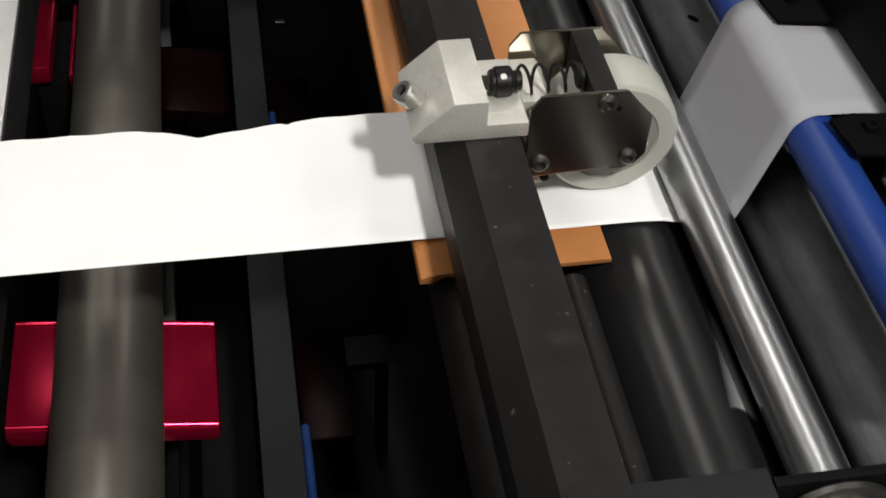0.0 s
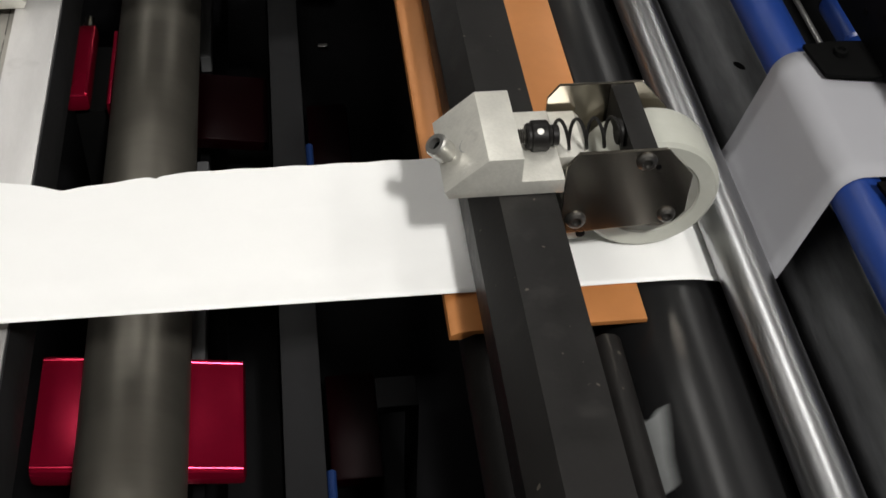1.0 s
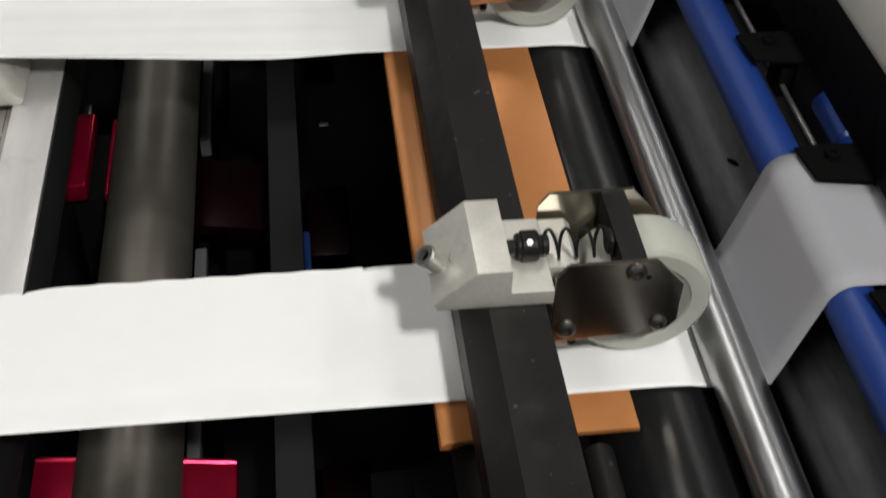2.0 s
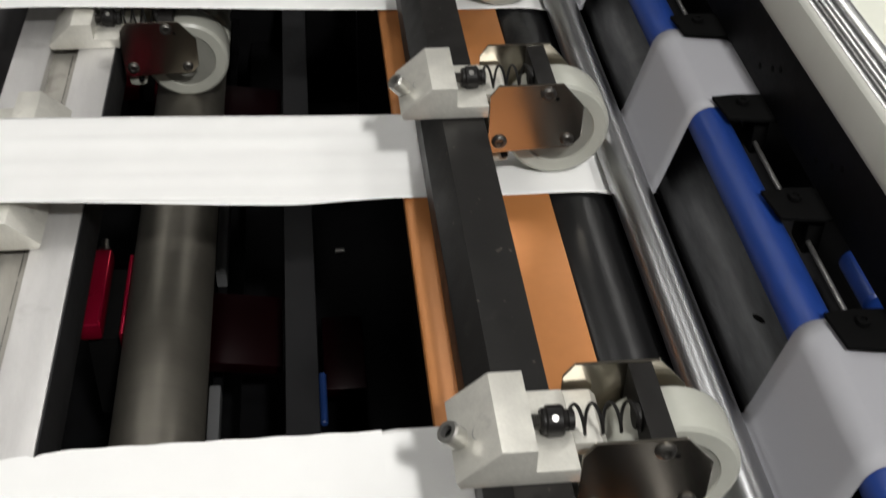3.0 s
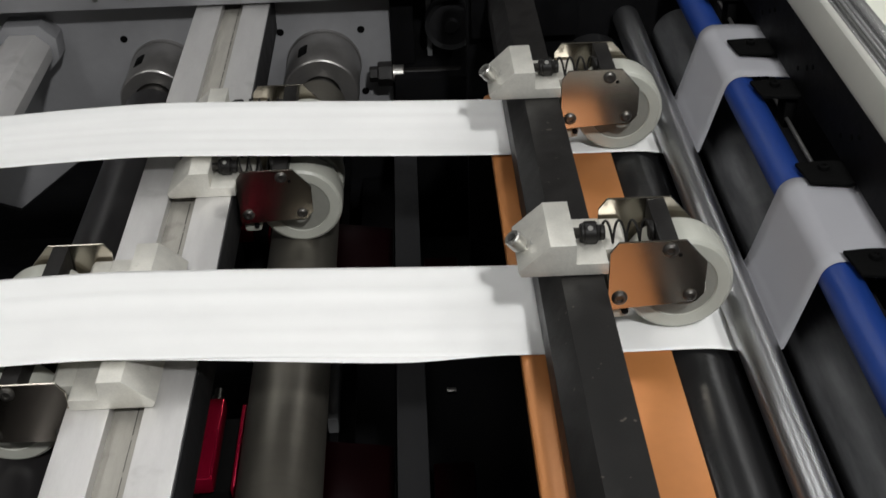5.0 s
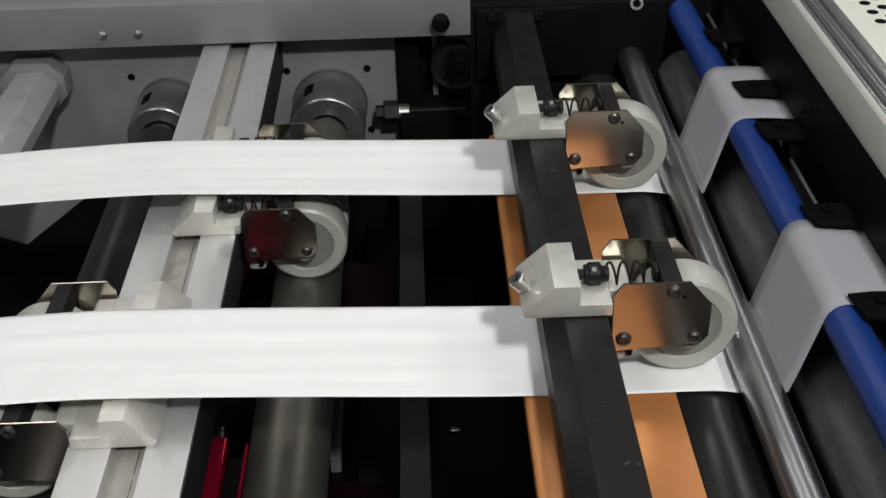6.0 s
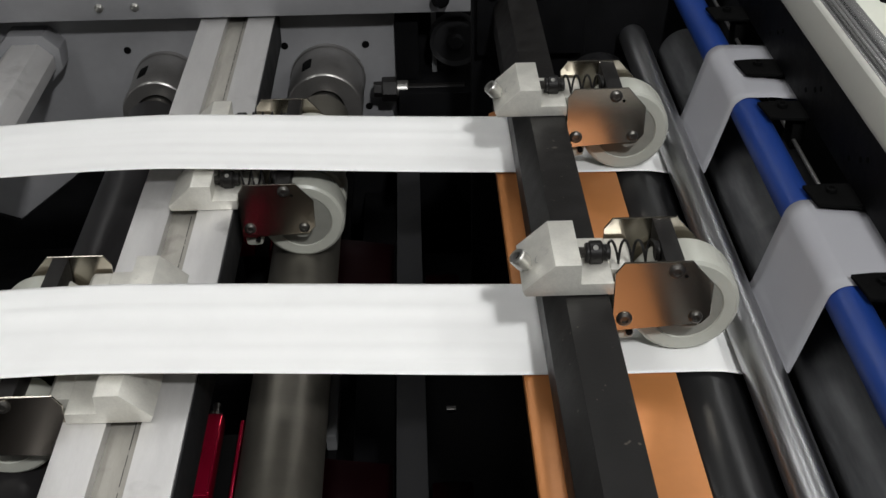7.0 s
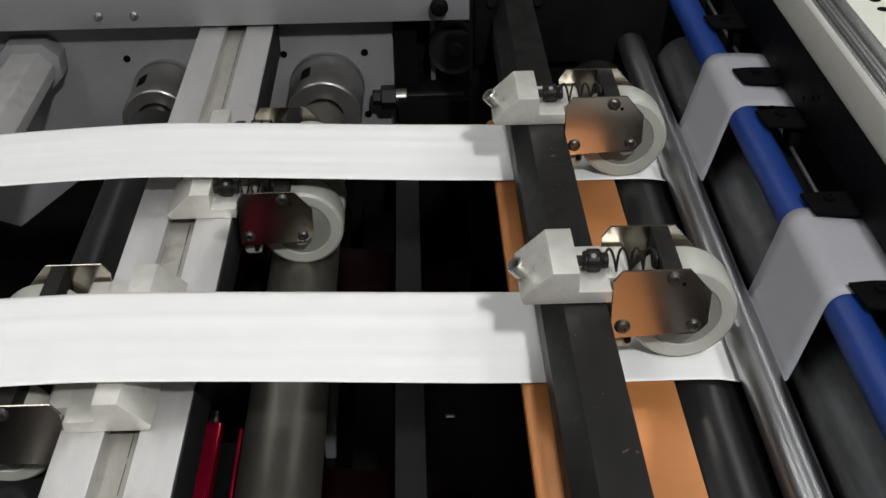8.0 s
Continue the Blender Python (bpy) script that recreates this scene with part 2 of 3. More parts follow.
for lx, ly, sx, sy, watts in LAMPS:
    lamp = empty("ceiling_light", "long white fluorescent ceiling light hanging over the machine", "ceiling light", pose(lx, ly, LAMP_Z), "ceiling lights")
    part("housing", box(-sx / 2 - 0.02, sx / 2 + 0.02, -sy / 2 - 0.02, sy / 2 + 0.02, 0.0, 0.06, 0.004), WALL, lamp)
    for dx in (-0.045, 0.045):
        part("tube", rod(0.014, -sy / 2, sy / 2, steps=16, m=pose(dx, 0, -0.016)), GLOW, lamp, "glowing white tube")
    for dy in (-sy / 3, sy / 3):
        part("hanger", rod(0.004, 0.0, 0.742, steps=8, m=pose(0, dy, 0.06, 90)), DARK, lamp)

# ---------------- machine frame ----------------
YN, YF = -0.216, 1.2235         # inner faces of the near and the far side frame
ZP = -0.0495                    # the paper's level

frame_far = empty("machine_side_frame", "grey painted steel side frame of the machine with bolt holes", "machine frame", pose(0, -0.0015, -0.0042), kind="structure")
part("side_plate", box(-1.45, -0.133, YF, YF + 0.03, -0.60, -0.049, 0.002), FRAME, frame_far)
part("gusset", prism([(-0.760, -0.378), (-0.703, -0.3996), (-0.560, -0.290), (-0.134, -0.280), (-0.134, -0.598), (-0.760, -0.598)], YF - 0.010, YF - 0.002, 0.001), BLACK, frame_far, "black slanting gusset plate")
part("top_rail", box(-1.45, -0.0145, 1.1765, YF - 0.002, -0.0700, -0.0118, 0.002), FRAME, frame_far, "grey steel rail along the frame's top")
part("rear_cover", box(-1.45, 0.6, 1.262, 1.290, -0.60, 0.12, 0.002), BLACK, frame_far, "black cover plate")
for hx, hz in ((-0.5053, -0.1338), (-0.2873, -0.1331), (-0.1745, -0.1335), (-0.1737, -0.229), (-0.70, -0.134)):
    part("bolt_hole", rod(0.0052, 0, 0.004, 0.0003, 20, pose(hx, YF - 0.0012, hz)), HOLE, frame_far, "dark drilled hole")
for rx in (-0.5222, -0.4750):
    part("rivet", lathe([(0.0060, 0), (0.0058, 0.002), (0.0035, 0.0045), (0, 0.0052)], along(rx, 1.1765, -0.0523, 0, -1, 0), 20), SCREW, frame_far, "shiny domed rivet")
part("knob", lathe([(0.006, 0), (0.006, 0.007), (0.0115, 0.009), (0.0120, 0.018), (0.008, 0.024), (0, 0.025)], along(-0.0704, 1.1765, -0.0451, 0, -1, 0), 24), BLACK, frame_far, "black domed knob with a glossy head")
part("bar_bearing", box(-0.036, 0.60, 1.020, 1.050, -0.60, 0.030, 0.002), BLACK, frame_far, "black bearing plate at the bar's end")

frame_near = empty("near_side_frame", "dark machine side frame carrying the roller ends", "machine frame", kind="structure")
part("side_plate", box(-1.45, 0.6, YN - 0.03, YN, -0.60, -0.11, 0.002), DARK, frame_near)
part("end_bracket", box(0.016, 0.1222, -0.2450, -0.2165, -0.105, -0.0225, 0.0015), DARK, frame_near, "dark grey end bracket")
part("bearing_plate", box(0.1230, 0.300, -0.2285, -0.2225, -0.105, -0.0225, 0.001), BLACK, frame_near, "black bearing plate")
part("bearing_ring", lathe([(0.018, 0), (0.033, 0), (0.0345, 0.0015), (0.0345, 0.005), (0.0315, 0.007), (0.0325, 0.009), (0.0325, 0.016), (0.030, 0.018), (0.020, 0.018), (0.018, 0.016), (0.018, 0)], along(0.158, -0.2310, -0.0545, 0, -1, 0)), DARK_SCREW, frame_near, "shiny steel bearing ring")

pan = empty("machine_pan", "black bottom pan under the rollers", "machine frame", kind="structure")
part("pan_plate", box(-1.45, 0.6, YN, YF, -0.47, -0.455, 0.001), BLACK, pan)
for ny in (0.8081, 0.6657):
    part("pan_bolt", box(-0.0060, 0.0060, -0.0035, 0.0035, 0.0, 0.004, 0.001), COLLAR, pan, "small bright bolt", pose(-0.0728, ny, -0.4550))

# ---------------- rollers ----------------
def roller(name, x, z, r, y0, y1, mat, label, journal=0.0):
    ob = empty(name, label, "roller", pose(x, 0, z))
    part("roller_body", rod(r, y0, y1, 0.0015, 72), mat, ob)
    if journal:
        part("journal", rod(journal, y1, y1 + 0.03, 0.001, 32), COLLAR, ob, "turned steel journal")
        part("journal", rod(journal, y0 - 0.03, y0, 0.001, 32), COLLAR, ob, "turned steel journal")
    return ob


feed_roller = roller("feed_roller", 0.115, -0.0940, 0.0420, YN + 0.004, 0.985, RUBBER, "black rubber feed roller under the pressure wheels", 0.015)
chrome_rod = roller("chrome_guide_roller", 0.158, -0.043, 0.0157, -0.2220, 1.008, CHROME, "shiny chromed guide roller beside the wheels", 0.008)
grey_roller = roller("grey_idler_roller", 0.229, -0.074, 0.0345, YN + 0.004, 1.02, GREY_ROLLER, "worn dark grey idler roller with small dents", 0.012)
part("dent", lathe([(0, 0), (0.0022, 0.0002), (0.0022, 0.0006), (0, 0.0008)], along(-0.0135, 0.193, 0.0313, -0.40, 0, 0.92) @ Matrix.Diagonal((1, 1, 3, 1)), 12), HOLE, grey_roller, "dark dent")
roller("blue_guide_roller", 0.2182, 0.0105, 0.0157, YN + 0.004, 1.03, BLUE, "blue sleeved guide roller under the paper", 0.008)
for by in (0.150, 0.700):
    thing("blue_sleeve", rod(0.0100, by, by + 0.050, 0.002, 32, pose(0.2765, 0, 0.004)), BLUE, "short blue sleeve under the cover rail", "sleeve", "blue sleeves")
ROLL_Z = -0.1515
steel_a = roller("steel_transport_roller", -0.2320, ROLL_Z - 0.0345, 0.0370, YN + 0.004, 1.09, STEEL_ROLLER, "wide dull steel transport roller under the paper webs", 0.020)
steel_b = roller("steel_transport_roller", -0.452, ROLL_Z - 0.0375, 0.0375, YN + 0.004, 1.09, DARK_ROLLER, "wide dark polished transport roller under the paper webs", 0.020)
def tape_mark(turn, y0, y1, near, far, waist, label):
    """A strip of tape on the feed roller: its angles at the near and the far end, in degrees from the top, drawn in by the waist."""
    b = bmesh.new()
    rows = []
    for j in range(9):
        v = j / 8
        lo, hi = (near[k] + (far[k] - near[k]) * v for k in (0, 1))
        dent = waist * math.sin(math.pi * v) * (1 + 0.5 * math.sin(5 * v))
        row = []
        for k in range(9):
            a = radians(turn + lo + dent + (hi - lo - 1.4 * dent) * k / 8)
            row.append(b.verts.new((0.0424 * math.sin(a), y0 + (y1 - y0) * v + 0.002 * math.sin(k * 0.8 + j), 0.0424 * math.cos(a))))
        rows.append(row)
    for p, q in zip(rows, rows[1:]):
        for k in range(8):
            b.faces.new((p[k], p[k + 1], q[k + 1], q[k]))
    part("tape_mark", b, TAG, feed_roller, label)


tape_mark(0, -0.146, -0.097, (-20, 9), (-11, 18), 4.0, "short frayed strip of grey tape stuck on the roller")
tape_mark(180, -0.156, -0.078, (-26, 3), (-5, 25), 0.0, "long straight strip of grey tape stuck on the roller")

# round bars beside the main bar at the near end
thing("round_bar", rod(0.0095, YN, -0.045, 0.002, 32, pose(0.0655, 0, -0.060)), WORN_BAR, "thin blackened round bar with rust spots", "bar")
thing("round_bar", rod(0.020, YN, 0.90, 0.002, 40, pose(0.002, 0, -0.082)), BLACK_BAR, "thick dark round bar under the orange guide", "bar")

# ---------------- main bar and orange guide ----------------
main_bar = empty("clamp_bar", "blackened steel bar that carries the wheel holders", "bar")
part("bar", prism([(0.0025, 0.0245), (0.0355, 0.0245), (0.0355, -0.030), (-0.0110, -0.030), (-0.0110, 0.0005)], YN - 0.20, 1.000, 0.0006), WORN_BAR, main_bar)
part("end_plate", box(-0.03, 0.10, 1.0, 1.012, -0.06, 0.026, 0.001), BLACK, main_bar, "black end plate")
for sx in (-0.012, 0.043):
    part("end_screw", button_screw(0.007, 0.004, along(sx, 0.999, 0.018, 0, -1, 0.35)), BLACK, main_bar, "dark screw")

guide_profile = [(-0.0275, -0.0580), (-0.0265, -0.0540), (-0.022, -0.0518), (-0.015, -0.0508), (0.0925, -0.0508), (0.0925, -0.0542), (-0.012, -0.0542), (-0.020, -0.0585)]
thing("guide_plate", prism(guide_profile, -0.0372, 0.832, 0.0005), ORANGE, "orange anodised guide plate under the paper webs", "guide plate")

# ---------------- wheel holders ----------------
PLATE_OUT = [(0.041, 0.041), (0.0475, 0.0505), (0.0986, 0.0505), (0.116, 0.030), (0.116, 0.001), (0.1095, -0.0068), (0.0445, -0.0110), (0.041, -0.008)]


def wheel_holder(name, label, deep=0.0):
    back = 0.7 * deep
    h = empty(name, label, "wheel holder", None, "wheel holders")
    part("clamp_block", prism([(-0.0046, 0.0520), (0.0152, 0.0520), (0.0152, 0.0350), (0.0400, 0.0350), (0.0400, 0.0250), (-0.0262, 0.0250), (-0.0288, 0.0298)], -0.0035, 0.0545 + deep, 0.0005), ALU, h, "machined aluminium clamp block with a sloped end")
    part("block_tongue", prism([(0.0402, 0.0345), (0.0560, 0.0345), (0.0600, 0.0300), (0.0600, 0.0250), (0.0402, 0.0250)], 0.016, 0.0540 + deep, 0.0006), ALU, h, "machined tongue of the block under the spring")
    nx, nz = -0.634, 0.773
    part("clamp_screw", socket_screw(0.0070, 0.0115, 0.006, along(-0.0225 + nx * 0.0042, 0.0205, 0.0355 + nz * 0.0042, nx, -0.12, nz)), SCREW, h, "bright socket head screw")
    part("screw_socket", lathe([(0.0040, -0.004), (0.0040, 0.0005), (0, 0.0005)], along(-0.0225 + nx * 0.0112, 0.0205 - 0.12 * 0.007, 0.0355 + nz * 0.0112, nx, -0.12, nz), 6), HOLE, h, "dark hexagonal socket")
    part("tapped_hole", lathe([(0.0064, 0.0003), (0.0060, 0.0008), (0.0050, 0.0006), (0.0047, 0.0003)], along(-0.0125, 0.0215, 0.0435, nx, 0, nz), 24), SCREW, h, "bright threaded hole")
    part("hole_bottom", lathe([(0.0047, 0.0001), (0.0047, 0.0004), (0, 0.0004)], along(-0.0125, 0.0215, 0.0435, nx, 0, nz), 20), COLLAR, h, "grey bottom of the hole")
    ay, az = 0.024 + back, 0.0425
    part("adjusting_stud", lathe([(0, 0)] + [(0.0040 if k % 2 else 0.0046, 0.0006 * k) for k in range(38)] + [(0, 0.0232)], along(0.0152, ay, az, 1, 0, 0), 16), DARK_SCREW, h, "black threaded stud")
    part("adjusting_nut", lathe([(0.0034, 0), (0.0070, 0), (0.0078, 0.0012), (0.0078, 0.0026), (0.0090, 0.0034), (0.0092, 0.0042), (0.0092, 0.0118), (0.0084, 0.0130), (0.0066, 0.0134), (0.0060, 0.0150), (0.0034, 0.0150)], along(0.0215, ay, az, 1, 0, 0), 32), BLACK_BAR, h, "black round adjusting nut with a cross hole")
    part("cross_hole", rod(0.0021, -0.0006, 0.0004, 0.0002, 16, along(0.0288, ay - 0.0051, az + 0.0074, 0, -0.55, 0.80)), SCREW, h, "bright cross hole")
    part("nut_collar", rod(0.0062, 0, 0.0040, 0.0006, 24, along(0.0366, ay, az, 1, 0, 0)), BLACK_BAR, h)
    part("spring", coil(0.0086, 0.0011, 0.0400, 0.0775, 3.6, ay, az), BLACK_BAR, h, "black coil spring")
    part("spring_seat", rod(0.0078, 0, 0.0035, 0.0006, 24, along(0.0748, ay, az, 1, 0, 0)), BLACK_BAR, h, "dark round spring seat")
    part("front_plate", prism(PLATE_OUT, -0.0005, 0.0015, 0.0003), PLATE, h, "polished sheet steel cheek with cut corners", smooth=False)
    part("back_plate", prism(PLATE_OUT, 0.0590 + back, 0.0610 + back, 0.0003), PLATE, h, "polished sheet steel cheek with cut corners", smooth=False)
    part("cross_block", box(0.0785, 0.0930, 0.0017, 0.0588 + back, 0.018, 0.0500, 0.0006), BLACK_BAR, h, "blackened steel cross block")
    part("arm_foot", box(0.042, 0.061, 0.008, 0.044, -0.027, 0.006, 0.006), WHEEL, h, "off-white plastic foot")
    part("foot_pin", rod(0.0028, 0, 0.004, 0.0005, 12, along(0.0560, 0.0082, -0.0175, 0, -1, 0)), BLACK, h)
    for sx, sz in ((0.050, 0.0), (0.1047, 0.0), (0.0868, 0.0425)):
        r = 0.0062 if sz or sx < 0.06 else 0.0055
        part("button_screw", button_screw(r, 0.0030, along(sx, -0.0006, sz, 0, -1, 0)), DARK_SCREW, h, "button head screw")
        part("button_screw", button_screw(r, 0.0030, along(sx, 0.0611 + back, sz, 0, 1, 0)), DARK_SCREW, h, "button head screw")
    part("spare_hole", rod(0.0016, -0.0002, 0.0003, 0.0001, 12, along(0.0945, -0.0007, 0.0375, 0, -1, 0)), HOLE, h)
    wheel = part("pressure_wheel", lathe([(0.0290, -0.0165), (0.0300, -0.0180), (0.0395, -0.0180), (0.0422, -0.0160), (0.0432, -0.0125), (0.0432, 0.0125), (0.0422, 0.0160), (0.0395, 0.0180), (0.0305, 0.0180), (0.0290, 0.0160), (0.0290, -0.0160)], None, 72), WHEEL, h, "milky urethane pressure wheel", pose(0.1018, 0.0385, -0.0058))
    part("hub", lathe([(0.004, -0.034), (0.009, -0.034), (0.010, -0.0172), (0.0292, -0.0168), (0.0292, 0.0168), (0.010, 0.0172), (0.009, 0.0195), (0.004, 0.0195), (0.004, -0.034)], None, 48), HUB, wheel, "pale plastic hub")
    return h


first_holder = wheel_holder("wheel_holder", "spring-loaded pressure wheel holder clamped on the black bar", 0.004)
holders = [first_holder]
second_holder = wheel_holder("wheel_holder", "spring-loaded pressure wheel holder with a deep block on the black bar", 0.006)
second_holder.matrix_basis = pose(-0.0010, 0.3713, 0.0006)
holders.append(second_holder)
holders.append(copy_thing(second_holder, pose(-0.0026, 0.6700, 0.0)))
HX, HZ = -0.3275, -0.1025
for y in (0.684, 0.815):
    ob = copy_thing(first_holder, pose(HX, y, HZ))
    tagged(ob, "double pressure wheel holder clamped on the pale aluminium beam")
    for p in list(ob.children):
        if p.name.startswith(("clamp_screw", "screw_socket", "tapped_hole", "hole_bottom")):
            bpy.data.objects.remove(p)
        elif p.name.startswith("pressure_wheel"):
            if y < 0.7:
                q = copy_thing(p, pose(0.1018, 0.083, -0.0058))
                q.parent = ob
    holders.append(ob)


def mirrored_holder():
    """The same holder with its wheel on the other side."""
    src = first_holder
    made = {}
    for o in (src, *src.children_recursive):
        if o.name.startswith(("clamp_screw", "screw_socket", "tapped_hole", "hole_bottom", "adjusting", "cross_hole", "nut_collar", "spring")):
            continue
        if o.data is None:
            made[o] = new("mirrored_wheel_holder")
        else:
            me = o.data.copy()
            me.transform(Matrix.Diagonal((-1, 1, 1, 1)))
            me.flip_normals()
            made[o] = new(o.name.split(".")[0], me)
            for key in ("label",):
                if o.get(key):
                    made[o][key] = o[key]
        if o.parent in made:
            made[o].parent = made[o.parent]
        p = o.matrix_basis.translation
        made[o].matrix_basis = Matrix.Translation((-p.x, p.y, p.z))
    return tagged(made[src], "pressure wheel holder on the pale beam over the second roller", "wheel holder", "wheel holders")


MX = -0.347
m_first = mirrored_holder()
m_first.matrix_basis = pose(MX, 0.362, HZ)
holders.append(m_first)
holders.append(copy_thing(m_first, pose(MX, 0.499, HZ)))

# ---------------- aluminium beams ----------------
def beam(x0, x1, g0, g1, top, label):
    ob = empty("aluminium_beam", label, "beam")
    part("flange", prism([(x0, top), (g0, top), (g0, top - 0.012), (x0 + 0.004, top - 0.016), (x0 + 0.004, top - 0.055), (x0, top - 0.055)], YN, YF, 0.0008), BEAM_ALU, ob)
    part("flange", prism([(g1, top), (x1, top), (x1, top - 0.055), (x1 - 0.004, top - 0.055), (x1 - 0.004, top - 0.016), (g1, top - 0.012)], YN, YF, 0.0008), BEAM_ALU, ob)
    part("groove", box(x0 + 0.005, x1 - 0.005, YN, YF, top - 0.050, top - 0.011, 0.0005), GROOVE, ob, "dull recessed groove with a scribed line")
    # dark strip over the flange's side face, put there as its shade
    part("side_strip", box(x1 + 0.0002, x1 + 0.0016, YN, YF - 0.001, top - 0.055, top - 0.0012, 0.0003), DARK, ob, "dark strip along the beam side")
    dash = random.Random(5)
    y = YN + 0.02
    while y < YF - 0.03:
        step = dash.uniform(0.006, 0.045)
        dx = 0.0195 + dash.uniform(-0.0002, 0.0002)
        part("scribed_line", box(g0 + dx, g0 + dx + dash.uniform(0.0003, 0.0006), y, y + step, top - 0.0111, top - 0.0105, 0), DARK, ob)
        y += step + dash.uniform(0.001, 0.008)
    return ob


beam(-0.3905, -0.2925, -0.3555, -0.3280, HZ + 0.0247, "pale satin aluminium beam with a recessed centre groove")
bm2 = prism([(-0.668, -0.128), (-0.650, -0.110), (-0.615, -0.110), (-0.597, -0.128), (-0.597, -0.146), (-0.611, -0.160), (-0.655, -0.160), (-0.668, -0.146)], YN, 1.185, 0.001)
beam2 = empty("octagonal_beam", "pale grey beam with chamfered edges bolted to the frame", "beam")
part("beam_body", bm2, BEAM_ALU, beam2)
part("beam_foot", prism([(-0.678, -0.122), (-0.656, -0.098), (-0.608, -0.098), (-0.588, -0.118), (-0.588, -0.148), (-0.606, -0.166), (-0.660, -0.166), (-0.678, -0.148)], 1.1855, YF, 0.002), FRAME, beam2, "grey foot of the beam")

# shaft collars on the far frame
for cx in (-0.4550, -0.2295):
    c = empty("shaft_collar", "turned steel shaft collar with a clamping slot on the frame", "collar", pose(cx, 0, ROLL_Z - 0.0365), "shaft collars")
    r = 0.0465 if cx < -0.4 else 0.0515
    part("collar", lathe([(0.0265, 1.126), (0.0275, 1.1245), (r - 0.0025, 1.1245), (r - 0.0008, 1.1258), (r, 1.128), (r, 1.212), (r + 0.0015, 1.214), (r + 0.0015, YF)], None, 64), COLLAR, c)
    part("collar_bore", lathe([(0.0265, 1.126), (0.0265, 1.16), (0, 1.16)], None, 48), DARK, c, "dark bore")
    part("stub_shaft", rod(0.0245, 1.1, 1.165, 0.002, 48), DARK_SCREW, c, "steel stub shaft")
    part("clamp_slot", prism([(0.0, -0.0060), (0.0175, -0.0085), (0.0175, 0.0085), (0.0, 0.0060)], 1.150, 1.186, 0.0055, None), HOLE, c, "dark clamping slot", pose(0, 0, 0, 0, -118, 0) @ pose(r - 0.0165, 0, 0))

# dark drive parts in the far corner
corner = empty("drive_unit", "black drive unit with a pulley in the machine corner", "drive")
part("housing", box(-0.130, -0.018, 1.168, 1.262, -0.454, -0.189, 0.003), BLACK, corner, "black housing")
part("pulley", lathe([(0, 1.205), (0.009, 1.205), (0.012, 1.210), (0.030, 1.212), (0.036, 1.209), (0.036, 1.232), (0.014, 1.235), (0.014, 1.262)], pose(-0.0489, 0, -0.1325), 48), DARK, corner, "dark pulley")
part("guide_strip", box(-0.0822, -0.0753, 1.2317, 1.262, -0.187, -0.097, 0.0005), PALE, corner, "pale metal strip")
part("upright", box(-0.1325, -0.1006, 1.2087, 1.262, -0.188, -0.0716, 0.002), BLACK, corner, "black upright")
bolt = empty("hexagon_bolt", "black hexagon bolt with a bright collar on the frame corner", "bolt")
part("bolt_head", lathe([(0, 0), (0.0098, 0), (0.0110, 0.001), (0.0110, 0.0115), (0, 0.0115)], along(-0.1651, 1.1914, -0.1929, 1, 0, 0), 6), BLACK_BAR, bolt)
part("bolt_nut", lathe([(0, 0), (0.016, 0), (0.0172, 0.002), (0.0172, 0.0205), (0, 0.0205)], along(-0.1535, 1.1914, -0.1929, 1, 0, 0), 6), BLACK_BAR, bolt, "black hexagon nut")
part("bright_collar", rod(0.0120, 0, 0.016, 0.001, 32, along(-0.1328, 1.1914, -0.1929, 1, 0, 0)), SCREW, bolt, "bright steel collar")
part("shank", rod(0.007, 0, 0.08, 0.001, 20, along(-0.117, 1.1914, -0.1929, 1, 0, 0)), BLACK_BAR, bolt)
thing("ring_screw", lathe([(0.0048, -0.002), (0.0078, -0.002), (0.0078, 0.002), (0.0048, 0.002), (0.0048, -0.002)], along(0.163, 1.017, 0.0235, 0, -1, 0.3), 24), SCREW, "small bright ring on the black bearing plate", "ring")

# ---------------- lower works ----------------
lower = empty("lower_cross_beam", "dark grey lower beam between the frames", "beam")
part("beam_body", box(-0.1339, -0.1041, YN, YF, -0.300, -0.2475, 0.001), DARK, lower)
for y0, y1 in ((0.320, 0.383), (-0.12, 0.016)):
    part("blue_cable", rod(0.0035, y0, y1, 0.001, 12, pose(-0.1006, 0, -0.258)), BLUE_TAPE, lower, "piece of blue cable")
rail = empty("pale_rail", "pale grey narrow rail under the steel roller", "rail")
for y0, y1 in ((YN, 0.000), (0.110, 0.430), (0.600, 0.780)):
    part("rail_body", box(-0.2105, -0.1990, y0, y1, -0.330, -0.310, 0.002), PALE, rail)
part("rail_core", box(-0.2095, -0.2000, YN, YF, -0.340, -0.331, 0.001), BLACK, rail, "black underside of the rail")
thing("side_channel", box(-0.186, -0.140, YN, YF, -0.400, -0.372, 0.002), BLACK, "dark channel beside the pale rail", "channel")


def red_arm(ob, z):
    """The lower arm of a carriage and the wing at its end, deep under the rollers."""
    part("carriage_arm", prism([(-0.214, z), (-0.139, z - 0.012), (-0.139, z - 0.024), (-0.214, z - 0.014)], 0.036, 0.140, 0.0025), SHADED_RED, ob, "blackish red anodised arm")
    part("carriage_wing", box(-0.100, -0.054, 0.105, 0.222, -0.412, -0.400, 0.003), SHADED_RED, ob, "blackish red anodised wing")


